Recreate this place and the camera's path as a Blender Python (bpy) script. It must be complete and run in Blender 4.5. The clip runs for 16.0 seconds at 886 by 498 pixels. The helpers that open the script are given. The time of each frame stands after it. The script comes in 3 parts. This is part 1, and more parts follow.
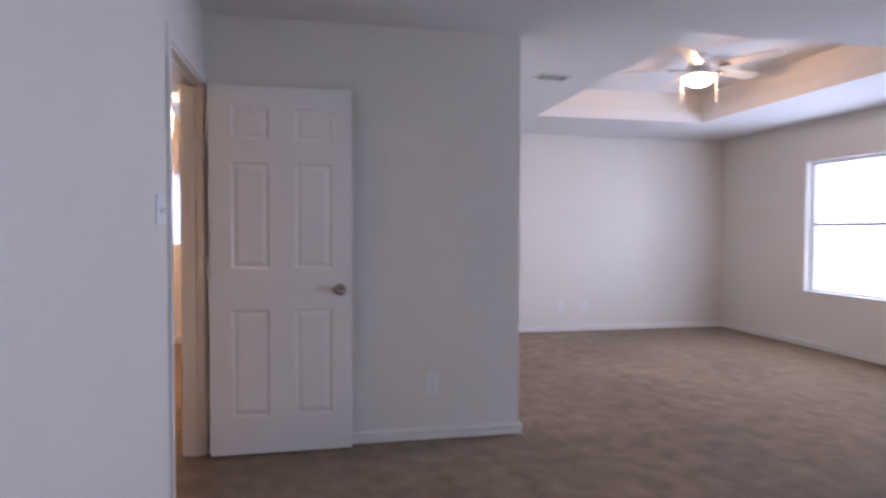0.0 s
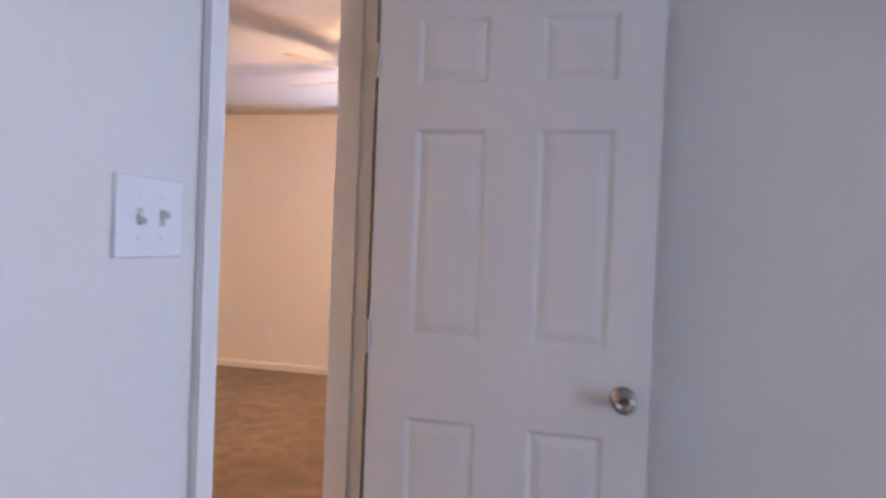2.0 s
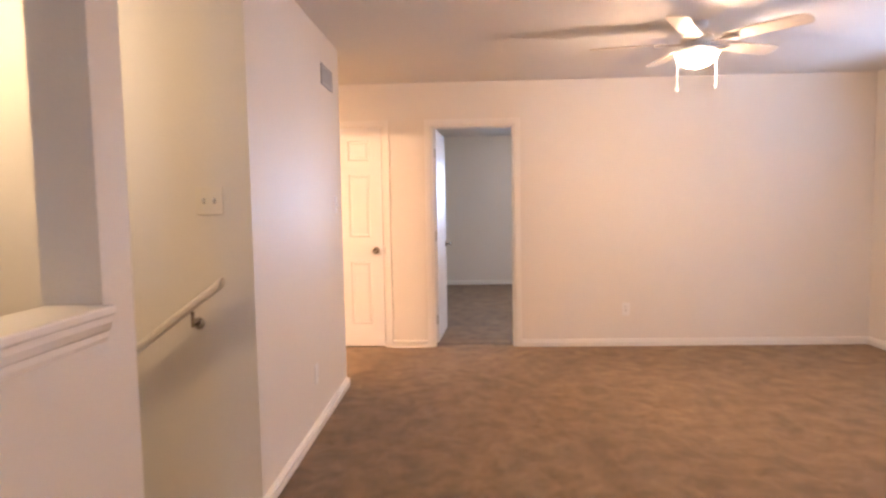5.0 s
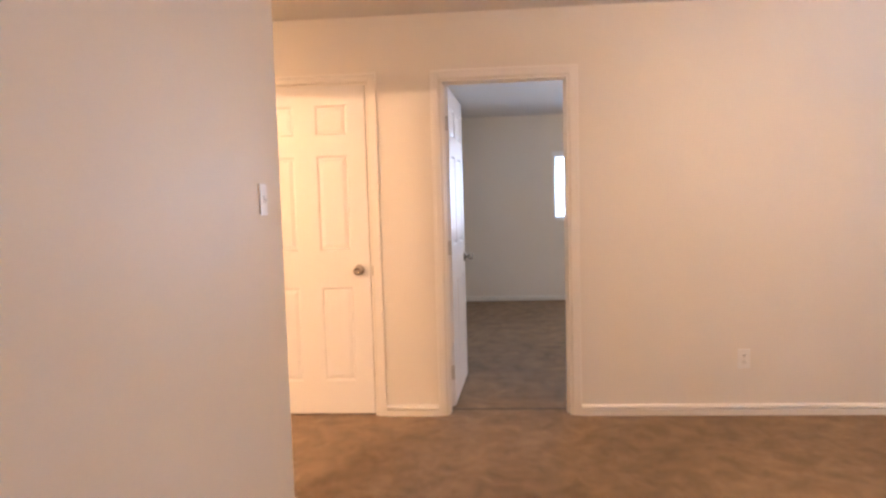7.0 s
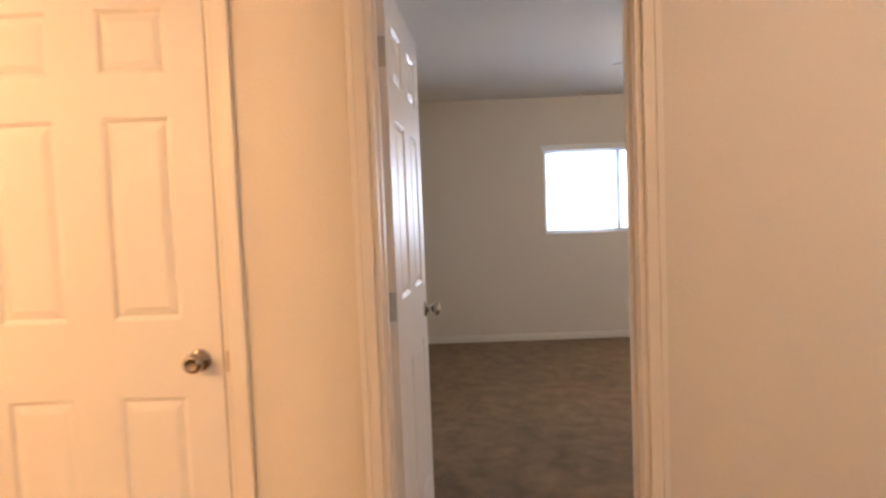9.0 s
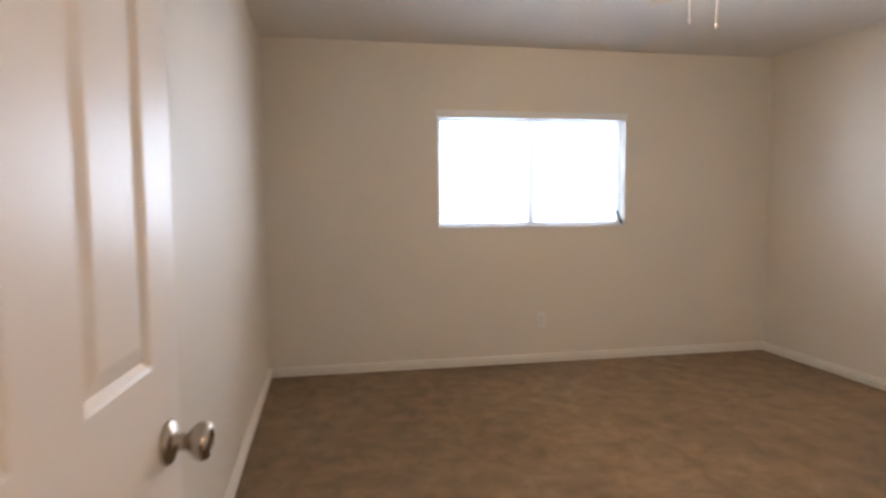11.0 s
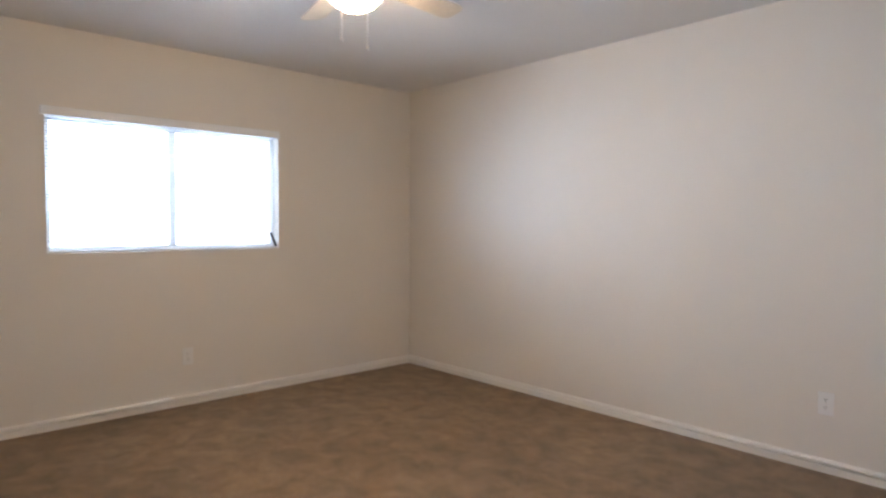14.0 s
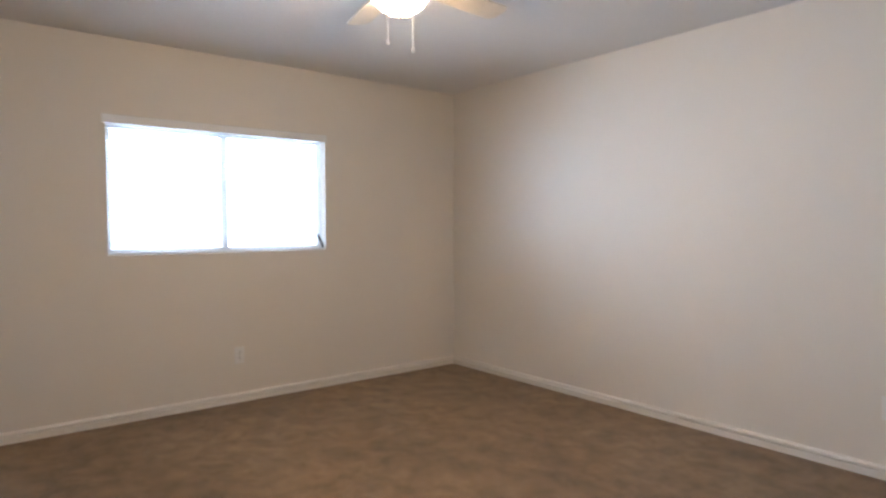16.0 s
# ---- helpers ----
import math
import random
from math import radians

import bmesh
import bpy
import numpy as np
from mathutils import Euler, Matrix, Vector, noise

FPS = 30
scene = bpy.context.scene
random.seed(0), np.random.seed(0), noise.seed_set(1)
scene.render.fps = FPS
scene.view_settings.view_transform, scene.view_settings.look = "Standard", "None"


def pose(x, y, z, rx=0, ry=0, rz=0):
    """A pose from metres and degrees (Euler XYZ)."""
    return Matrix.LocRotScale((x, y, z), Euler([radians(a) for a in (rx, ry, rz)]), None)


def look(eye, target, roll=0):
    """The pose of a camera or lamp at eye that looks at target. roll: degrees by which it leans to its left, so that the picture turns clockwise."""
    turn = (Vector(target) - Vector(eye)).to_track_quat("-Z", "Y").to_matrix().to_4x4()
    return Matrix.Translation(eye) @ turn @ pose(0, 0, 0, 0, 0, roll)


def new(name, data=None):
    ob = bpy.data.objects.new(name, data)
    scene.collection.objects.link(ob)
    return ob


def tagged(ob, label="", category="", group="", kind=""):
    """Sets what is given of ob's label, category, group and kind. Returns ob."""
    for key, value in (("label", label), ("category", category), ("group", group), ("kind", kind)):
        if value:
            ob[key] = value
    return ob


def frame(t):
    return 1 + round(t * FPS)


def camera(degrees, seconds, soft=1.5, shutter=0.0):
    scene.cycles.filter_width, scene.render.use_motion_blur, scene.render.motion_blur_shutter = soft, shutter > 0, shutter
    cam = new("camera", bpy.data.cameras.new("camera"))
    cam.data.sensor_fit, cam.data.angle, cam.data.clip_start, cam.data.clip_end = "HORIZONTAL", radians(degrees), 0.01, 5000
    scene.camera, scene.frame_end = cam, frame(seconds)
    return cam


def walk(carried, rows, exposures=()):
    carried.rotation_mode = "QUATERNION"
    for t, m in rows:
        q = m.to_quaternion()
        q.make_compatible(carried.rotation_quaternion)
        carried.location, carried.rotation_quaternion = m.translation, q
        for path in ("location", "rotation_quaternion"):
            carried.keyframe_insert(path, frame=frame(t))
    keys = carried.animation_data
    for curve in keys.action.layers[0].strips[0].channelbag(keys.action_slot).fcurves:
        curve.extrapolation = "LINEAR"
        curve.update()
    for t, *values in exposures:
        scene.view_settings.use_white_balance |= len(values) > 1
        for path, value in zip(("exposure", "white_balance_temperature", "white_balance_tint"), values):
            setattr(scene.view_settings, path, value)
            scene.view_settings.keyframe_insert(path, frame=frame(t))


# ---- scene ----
cam = camera(71.7, 16.0, soft=2.5, shutter=0.5)
PATH = [
    (0, (7.178, -7.192, 1.253), (7.574, -5.233, 1.192), 0.2),
    (0.5, (7.206, -6.757, 1.264), (7.35, -4.763, 1.245), -0.3),
    (1, (7.189, -6.298, 1.281), (7.188, -4.298, 1.263), 2.1),
    (1.5, (7.176, -5.84, 1.306), (7.065, -3.844, 1.244), 1.2),
    (2, (7.186, -5.350, 1.315), (6.731, -3.403, 1.283), 2.3),
    (2.5, (7.091, -4.878, 1.316), (6.314, -3.036, 1.278), 2.7),
    (3, (6.923, -4.507, 1.367), (5.756, -2.884, 1.297), 1.2),
    (3.5, (6.712, -4.135, 1.296), (5.106, -2.947, 1.213), 3.4),
    (4, (6.482, -3.803, 1.298), (4.62, -3.083, 1.179), 2.1),
    (4.5, (6.109, -3.745, 1.268), (4.131, -3.468, 1.158), 0.4),
    (5, (5.665, -3.636, 1.333), (3.672, -3.718, 1.188), -1.0),
    (7.5, (3.232, -3.716, 1.303), (1.245, -3.884, 1.145), -1.6),
    (8, (2.75, -3.722, 1.308), (0.777, -3.953, 1.082), -0.9),
    (8.5, (2.243, -3.755, 1.317), (0.254, -3.889, 1.164), -1.7),
    (11, (0.103, -3.641, 1.262), (-1.856, -3.269, 1.113), -0.4),
    (11.5, (-0.150, -3.703, 1.317), (-2.028, -3.017, 1.276), -1.2),
    (12, (-0.223, -3.646, 1.267), (-1.973, -2.679, 1.228), -0.5),
    (12.5, (-0.224, -3.594, 1.256), (-1.882, -2.478, 1.176), 0.0),
    (13, (-0.195, -3.552, 1.234), (-1.782, -2.338, 1.147), -0.0),
    (13.5, (-0.175, -3.544, 1.249), (-1.693, -2.244, 1.179), 0.1),
    (14, (-0.142, -3.529, 1.256), (-1.618, -2.182, 1.177), 0.2),
    (14.5, (-0.132, -3.525, 1.272), (-1.546, -2.113, 1.183), 0.2),
    (15, (-0.105, -3.519, 1.262), (-1.522, -2.11, 1.184), 0.2),
    (15.5, (-0.124, -3.523, 1.262), (-1.615, -2.193, 1.177), -0.0),
    (16, (-0.142, -3.546, 1.249), (-1.709, -2.305, 1.176), -0.2),
]
EXPOSURES = [
    (0, -0.08, 6380, 28), (0.5, 0.12, 6350, 28), (1, 0.22, 6320, 28), (2, 0.34, 6050, 26), (2.5, 0.4, 5970, 24), (3, 0.46, 5900, 20), (3.5, 0.5, 5780, 20), (4, 0.42, 5800, 20),
    (5, 0.4, 5880, 19), (7.5, 0.06, 6100, 16), (8.0, -0.05, 6380, 16), (8.7, -0.14, 6720, 16),
    (11, 0.05, 7150, 15), (12.5, 0.13, 6850, 14), (14.5, 0.13, 6550, 13), (16, 0.13, 6550, 13),
]
walk(cam, [(t, look(eye, target, roll)) for t, eye, target, roll in PATH], EXPOSURES)

# ---- plan (metres): x east, y north; the loft's north-west floor corner is the origin ----
H = 2.44                       # ceiling
WB = -4.465                    # bedroom west wall
SB = -4.075                    # bedroom south wall
PW = -0.115                    # bedroom face of the wall between bedroom and loft
HX, HY, SX = 1.235, -4.548, 3.105  # hall corner, hall wall face, stair wall
PX0, PX1, PY0, PY1 = 4.05, 4.19, -4.70, -4.545   # wall end at the head of the stairs
MX0, MX1 = 6.443, 6.558         # wall between loft and main bedroom
MY = -3.588                    # wall behind the open door
NX = 8.385                     # its outer corner
EX = 12.40                     # main bedroom east wall
SY = -8.70                     # main bedroom south wall
TX0, TX1, TY0, TY1, TZ = 9.38, 11.29, -3.85, -1.13, 2.745  # tray in the ceiling
D_M = (-4.400, -3.618)          # doorway loft to main bedroom
D_H = (-5.66, -4.80)            # unseen doorway added across the hall; its head trims the warm light
D_B = (-3.966, -3.205)         # doorway loft to bedroom
D_C = (-5.195, -4.407)         # closet door
DH = 2.05
LW1, LW2, LWZ = (1.084, 2.707), (5.12, 6.74), (1.07, 1.876)
BW, BWZ = (-2.807, -1.29), (1.072, 1.925)
# the second main bedroom window is added, out of view, for its daylight
MW, MW_UNSEEN, MWZ = (-3.35, -1.395), (-7.7, -6.0), (0.59, 2.01)

# ---- light ----
world = bpy.data.worlds.new("sky")
scene.world = world
world.use_nodes = True
wn, wl = world.node_tree.nodes, world.node_tree.links
sky = wn.new("ShaderNodeTexSky")
sky.sky_type, sky.sun_disc, sky.sun_elevation, sky.sun_rotation = "NISHITA", False, radians(58), radians(180)
wl.new(sky.outputs[0], wn["Background"].inputs[0])
wn["Background"].inputs[1].default_value = 0.1

sun_data = bpy.data.lights.new("sun", "SUN")
sun_data.energy, sun_data.angle, sun_data.color = 3.0, radians(0.5), (1.0, 0.95, 0.88)
sun = new("sun", sun_data)
sun.matrix_world = look((4, -30, 48), (4, 0, 0))

DAY = (0.62, 0.78, 1.0)


def window_light(eye, target, w, h, radiance, spread=180, colour=DAY):
    """Sky light that stands in a window's opening, outside the pane."""
    data = bpy.data.lights.new("sky_in_window", "AREA")
    data.shape, data.size, data.size_y = "RECTANGLE", w, h
    data.spread = radians(spread)
    data.energy, data.color = radiance * math.pi * w * h, colour
    ob = new("sky_in_window", data)
    ob.matrix_world = look(eye, target)
    return ob


zc = sum(LWZ) / 2
for a, b in (LW1, LW2):
    window_light(((a + b) / 2, 0.17, zc), ((a + b) / 2, -1, zc), b - a, LWZ[1] - LWZ[0], 13.0)
window_light((WB - 0.17, sum(BW) / 2, sum(BWZ) / 2), (0, sum(BW) / 2, sum(BWZ) / 2), BW[1] - BW[0], BWZ[1] - BWZ[0], 14.0, 150)
window_light((EX + 0.17, sum(MW) / 2, sum(MWZ) / 2), (EX - 1, sum(MW) / 2, sum(MWZ) / 2), MW[1] - MW[0], MWZ[1] - MWZ[0], 8.5)
# daylight on the west wall and open door, through the added window
window_light((EX + 0.17, sum(MW_UNSEEN) / 2, sum(MWZ) / 2), (EX - 1, sum(MW_UNSEEN) / 2, sum(MWZ) / 2 - 0.6), MW_UNSEEN[1] - MW_UNSEEN[0], MWZ[1] - MWZ[0], 10.0)
FAN_GLOW, BED_GLOW, MAIN_GLOW, HALL_GLOW, STAIR_GLOW = 215.0, 108.0, 80.0, 820.0, 92.0
BULB = 520.0

# ---- materials ----


def node(m, kind, **values):
    n = m.node_tree.nodes.new(kind)
    for key, value in values.items():
        n.inputs[key].default_value = value
    return n


def material(name, colour, rough, metal=0.0, mottle=0.06, size=3.0, grain=0.0, grain_size=150.0, bump=0.0, spread=0.05, gloss=0.5):
    """Principled paint, metal or cloth: colour varied at two scales, roughness varied, fine relief."""
    m = bpy.data.materials.new(name)
    m.use_nodes = True
    b, links = m.node_tree.nodes["Principled BSDF"], m.node_tree.links
    b.inputs["Metallic"].default_value = metal
    b.inputs["Specular IOR Level"].default_value = gloss
    where = node(m, "ShaderNodeNewGeometry")
    broad = node(m, "ShaderNodeTexNoise", Scale=size, Detail=4.0, Roughness=0.6)
    fine = node(m, "ShaderNodeTexNoise", Scale=grain_size, Detail=3.0, Roughness=0.6)
    for n in (broad, fine):
        links.new(where.outputs["Position"], n.inputs["Vector"])
    low = [c * (1 - mottle) for c in colour] + [1]
    high = [min(1, c * (1 + mottle)) for c in colour] + [1]
    ramp = node(m, "ShaderNodeValToRGB")
    ramp.color_ramp.elements[0].position, ramp.color_ramp.elements[1].position = 0.3, 0.7
    ramp.color_ramp.elements[0].color, ramp.color_ramp.elements[1].color = low, high
    links.new(broad.outputs["Fac"], ramp.inputs["Fac"])
    colour_out = ramp.outputs["Color"]
    if grain:
        mix = node(m, "ShaderNodeMix")
        mix.data_type, mix.blend_type = "RGBA", "MULTIPLY"
        span = node(m, "ShaderNodeMapRange")
        span.inputs["From Min"].default_value, span.inputs["From Max"].default_value = 0.25, 0.75
        span.inputs["To Min"].default_value, span.inputs["To Max"].default_value = 1 - grain, 1 + grain
        links.new(fine.outputs["Fac"], span.inputs["Value"])
        mix.inputs[0].default_value = 1.0
        links.new(colour_out, mix.inputs[6])
        links.new(span.outputs[0], mix.inputs[7])
        colour_out = mix.outputs[2]
    links.new(colour_out, b.inputs["Base Color"])
    ro = node(m, "ShaderNodeMapRange")
    ro.inputs["To Min"].default_value, ro.inputs["To Max"].default_value = max(0.02, rough - spread), min(1, rough + spread)
    links.new(broad.outputs["Fac"], ro.inputs["Value"])
    links.new(ro.outputs[0], b.inputs["Roughness"])
    if bump:
        bm_ = node(m, "ShaderNodeBump", Strength=1.0, Distance=bump)
        links.new(fine.outputs["Fac"], bm_.inputs["Height"])
        links.new(bm_.outputs["Normal"], b.inputs["Normal"])
    return m


def glow(name, colour, strength):
    m = bpy.data.materials.new(name)
    m.use_nodes = True
    b = m.node_tree.nodes["Principled BSDF"]
    b.inputs["Base Color"].default_value = (0.9, 0.88, 0.84, 1)
    b.inputs["Roughness"].default_value = 0.3
    b.inputs["Emission Color"].default_value = (*colour, 1)
    b.inputs["Emission Strength"].default_value = strength
    return m


WARM = (1.0, 0.64, 0.36)
M_WALL = material("cream_wall_paint", (0.73, 0.695, 0.64), 0.52, mottle=0.018, size=1.3, grain=0.012, grain_size=90, bump=0.0012, gloss=0.5)
M_CEIL = material("ceiling_paint", (0.76, 0.75, 0.73), 0.9, mottle=0.015, size=1.1, grain=0.03, grain_size=70, bump=0.003, gloss=0.2)
M_TRIM = material("white_trim_enamel", (0.80, 0.775, 0.735), 0.38, mottle=0.015, size=5, bump=0.0003, grain_size=60)
M_DOOR = material("white_door_enamel", (0.78, 0.77, 0.76), 0.40, mottle=0.008, size=0.8, bump=0.0004, grain_size=45, spread=0.02, gloss=0.2)
M_PLATE = material("white_plastic", (0.77, 0.77, 0.76), 0.32, mottle=0.01, size=20)
# near-black: shade of outlet slots and the carpet seam put into the colour
M_SHADE = material("shaded_slot", (0.05, 0.045, 0.04), 0.6, mottle=0.1, size=40)
# flat plate behind louvres; its grey stands in for the shade of a duct
M_DUCT = material("dim_duct", (0.5, 0.48, 0.46), 0.7, mottle=0.1, size=30)
# grey stands in for the shade inside a toggle's slot
M_SLOT = material("shaded_switch_slot", (0.46, 0.44, 0.42), 0.6, mottle=0.1, size=40)
M_CREAM = material("cream_plastic", (0.74, 0.70, 0.62), 0.4, mottle=0.01, size=20)
M_NICKEL = material("brushed_nickel", (0.42, 0.385, 0.345), 0.24, metal=1.0, mottle=0.04, size=30)
M_STEEL = material("hinge_steel", (0.56, 0.54, 0.50), 0.36, metal=1.0, mottle=0.06, size=40)
M_VINYL = material("white_vinyl_frame", (0.80, 0.82, 0.84), 0.4, mottle=0.01, size=8)
M_BLADE = material("washed_fan_blade", (0.66, 0.60, 0.51), 0.45, mottle=0.06, size=9, grain=0.05, grain_size=60)
M_FANWHITE = material("white_fan_enamel", (0.74, 0.73, 0.71), 0.3, mottle=0.02, size=12)
M_BLACK = material("black_plastic", (0.03, 0.03, 0.03), 0.45, mottle=0.1, size=20)
M_RAIL = material("painted_handrail", (0.72, 0.67, 0.60), 0.35, mottle=0.03, size=8)
M_GREY = material("grey_register_enamel", (0.36, 0.35, 0.35), 0.5, mottle=0.05, size=15)
M_GROUND = material("dry_lawn", (0.16, 0.14, 0.08), 0.95, mottle=0.3, size=0.4, grain=0.3, grain_size=6)
M_GLOW = glow("lit_frosted_bowl", WARM, FAN_GLOW)
M_BULB = glow("lit_bulb", WARM, BULB)
M_BULB_COOL = glow("lit_bedroom_bulb", (1.0, 0.75, 0.49), BULB * 0.6)
M_FROST = material("frosted_bowl_glass", (0.84, 0.82, 0.78), 0.4, mottle=0.02, size=20)
M_BULB_MAIN = glow("lit_main_bulb", WARM, BULB * 0.35)
M_GLOW_COOL = glow("lit_bedroom_bowl", (1.0, 0.75, 0.49), BED_GLOW)
M_GLOW_MAIN = glow("lit_main_bowl", WARM, MAIN_GLOW)
M_GLOW_HALL = glow("lit_unseen_globe", (1.0, 0.57, 0.27), HALL_GLOW)
M_GLOW_DOME = glow("lit_assumed_hall_dome", (1.0, 0.57, 0.27), 100.0)
M_GLOW_STAIR = glow("lit_stair_bowl", (1.0, 0.69, 0.35), STAIR_GLOW)


def carpet_material():
    """Cut-pile carpet: tufts, brushed patches where the pile leans, and faint soil."""
    m = bpy.data.materials.new("brown_cut_pile_carpet")
    m.use_nodes = True
    b, links = m.node_tree.nodes["Principled BSDF"], m.node_tree.links
    b.inputs["Roughness"].default_value, b.inputs["Specular IOR Level"].default_value = 0.95, 0.1
    b.inputs["Sheen Weight"].default_value, b.inputs["Sheen Roughness"].default_value = 0.2, 0.5
    where = node(m, "ShaderNodeNewGeometry")
    tuft = node(m, "ShaderNodeTexNoise", Scale=170.0, Detail=4.0)
    lean = node(m, "ShaderNodeTexNoise", Scale=7.0, Detail=6.0, Roughness=0.64, Distortion=0.35)
    broad = node(m, "ShaderNodeTexNoise", Scale=1.1, Detail=3.0)
    for n in (tuft, lean, broad):
        links.new(where.outputs["Position"], n.inputs["Vector"])
    ramp = node(m, "ShaderNodeValToRGB")
    ramp.color_ramp.elements[0].position, ramp.color_ramp.elements[1].position = 0.36, 0.66
    ramp.color_ramp.elements[0].color = (0.158, 0.101, 0.051, 1)
    ramp.color_ramp.elements[1].color = (0.272, 0.180, 0.099, 1)
    links.new(lean.outputs["Fac"], ramp.inputs["Fac"])
    last = ramp.outputs["Color"]
    for source, low, high in ((tuft, 0.55, 1.45), (broad, 0.84, 1.16)):
        mix = node(m, "ShaderNodeMix")
        mix.data_type, mix.blend_type = "RGBA", "MULTIPLY"
        mix.inputs[0].default_value = 1.0
        span = node(m, "ShaderNodeMapRange")
        span.inputs["From Min"].default_value, span.inputs["From Max"].default_value = 0.3, 0.7
        span.inputs["To Min"].default_value, span.inputs["To Max"].default_value = low, high
        links.new(source.outputs["Fac"], span.inputs["Value"])
        links.new(last, mix.inputs[6])
        links.new(span.outputs[0], mix.inputs[7])
        last = mix.outputs[2]
    links.new(last, b.inputs["Base Color"])
    b1 = node(m, "ShaderNodeBump", Strength=0.9, Distance=0.006)
    links.new(tuft.outputs["Fac"], b1.inputs["Height"])
    b2 = node(m, "ShaderNodeBump", Strength=0.2, Distance=0.008)
    links.new(lean.outputs["Fac"], b2.inputs["Height"])
    links.new(b1.outputs["Normal"], b2.inputs["Normal"])
    links.new(b2.outputs["Normal"], b.inputs["Normal"])
    return m


def glass_material():
    m = bpy.data.materials.new("window_glass")
    m.use_nodes = True
    b = m.node_tree.nodes["Principled BSDF"]
    b.inputs["Base Color"].default_value = (0.97, 0.99, 1, 1)
    b.inputs["Roughness"].default_value, b.inputs["Transmission Weight"].default_value, b.inputs["IOR"].default_value = 0.0, 1.0, 1.45
    return m


def slat_material():
    """White vinyl slat that lets some daylight through."""
    m = bpy.data.materials.new("white_vinyl_slat")
    m.use_nodes = True
    n, links = m.node_tree.nodes, m.node_tree.links
    b = n["Principled BSDF"]
    b.inputs["Base Color"].default_value, b.inputs["Roughness"].default_value = (0.84, 0.84, 0.83, 1), 0.4
    tr = n.new("ShaderNodeBsdfTranslucent")
    tr.inputs["Color"].default_value = (0.85, 0.86, 0.88, 1)
    mix = n.new("ShaderNodeMixShader")
    mix.inputs[0].default_value = 0.45
    links.new(b.outputs[0], mix.inputs[1])
    links.new(tr.outputs[0], mix.inputs[2])
    links.new(mix.outputs[0], n["Material Output"].inputs["Surface"])
    return m


M_CARPET, M_GLASS, M_SLAT = carpet_material(), glass_material(), slat_material()

# ---- mesh helpers ----


def finish(bm, name, mat, parent=None, label="", smooth=False):
    me = bpy.data.meshes.new(name)
    bmesh.ops.recalc_face_normals(bm, faces=bm.faces)
    bm.to_mesh(me)
    bm.free()
    me.materials.append(mat)
    if smooth:
        for p in me.polygons:
            p.use_smooth = True
    ob = new(name, me)
    if parent:
        ob.parent = parent
    if label:
        ob["label"] = label
    return ob


def part(name, bm, mat, parent, label="", smooth=False):
    return finish(bm, name, mat, parent, label, smooth)


def structure(name, bm, mat, label, category):
    return tagged(finish(bm, name, mat), label, category, kind="structure")


def box(bm, x0, x1, y0, y1, z0, z1, bevel=0.0):
    vs = [bm.verts.new((x, y, z)) for z in (z0, z1) for x, y in ((x0, y0), (x1, y0), (x1, y1), (x0, y1))]
    fs = [bm.faces.new([vs[i] for i in q]) for q in ((3, 2, 1, 0), (4, 5, 6, 7), (0, 1, 5, 4), (1, 2, 6, 5), (2, 3, 7, 6), (3, 0, 4, 7))]
    if bevel:
        edges = {e for f in fs for e in f.edges}
        bmesh.ops.bevel(bm, geom=list(edges), offset=bevel, segments=2, profile=0.5, affect="EDGES")
    return bm


def boxes(*rows, bevel=0.0):
    bm = bmesh.new()
    for r in rows:
        box(bm, *r, bevel=bevel)
    return bm


def lathe(bm, profile, steps=32, axis="z", centre=(0, 0, 0), ring=False):
    """Turn (radius, height) rows round an axis; ring closes the profile on itself with no end discs."""
    rings = []
    cx, cy, cz = centre
    for r, h in profile:
        circle = []
        for i in range(steps):
            a = 2 * math.pi * i / steps
            u, v = r * math.cos(a), r * math.sin(a)
            p = (u, v, h) if axis == "z" else (u, h, v) if axis == "y" else (h, u, v)
            circle.append(bm.verts.new((p[0] + cx, p[1] + cy, p[2] + cz)))
        rings.append(circle)
    for a, b in zip(rings, rings[1:] + rings[:1] if ring else rings[1:]):
        for i in range(steps):
            j = (i + 1) % steps
            bm.faces.new((a[i], a[j], b[j], b[i]))
    if not ring:
        bm.faces.new(rings[0][::-1])
        bm.faces.new(rings[-1])
    return bm


def sweep(profile, a, b, out):
    """A moulding: (depth, height) rows run from a to b along a wall; out is the wall's outward side."""
    bm = bmesh.new()
    a, b, out = Vector(a), Vector(b), Vector(out)
    ends = [[bm.verts.new(p + out * d + Vector((0, 0, h))) for d, h in profile] for p in (a, b)]
    n = len(profile)
    for i in range(n):
        j = (i + 1) % n
        bm.faces.new((ends[0][i], ends[0][j], ends[1][j], ends[1][i]))
    bm.faces.new(ends[0][::-1])
    bm.faces.new(ends[1])
    return bm


def wall_rows(axis, face0, face1, a, b, z0, z1, openings=()):
    """Boxes of a wall along an axis with openings (from, to, sill, head) cut through."""
    rows, at = [], a
    def row(p, q, l, h):
        if q - p > 1e-6 and h - l > 1e-6:
            rows.append((p, q, face0, face1, l, h) if axis == "x" else (face0, face1, p, q, l, h))
    for p, q, l, h in sorted(openings):
        row(at, p, z0, z1)
        row(p, q, z0, l)
        row(p, q, h, z1)
        at = q
    row(at, b, z0, z1)
    return rows


def wall(name, axis, face0, face1, a, b, z0=0.0, z1=H, openings=(), label="cream painted drywall wall with light texture"):
    return structure(name, boxes(*wall_rows(axis, face0, face1, a, b, z0, z1, openings)), M_WALL, label, "wall")


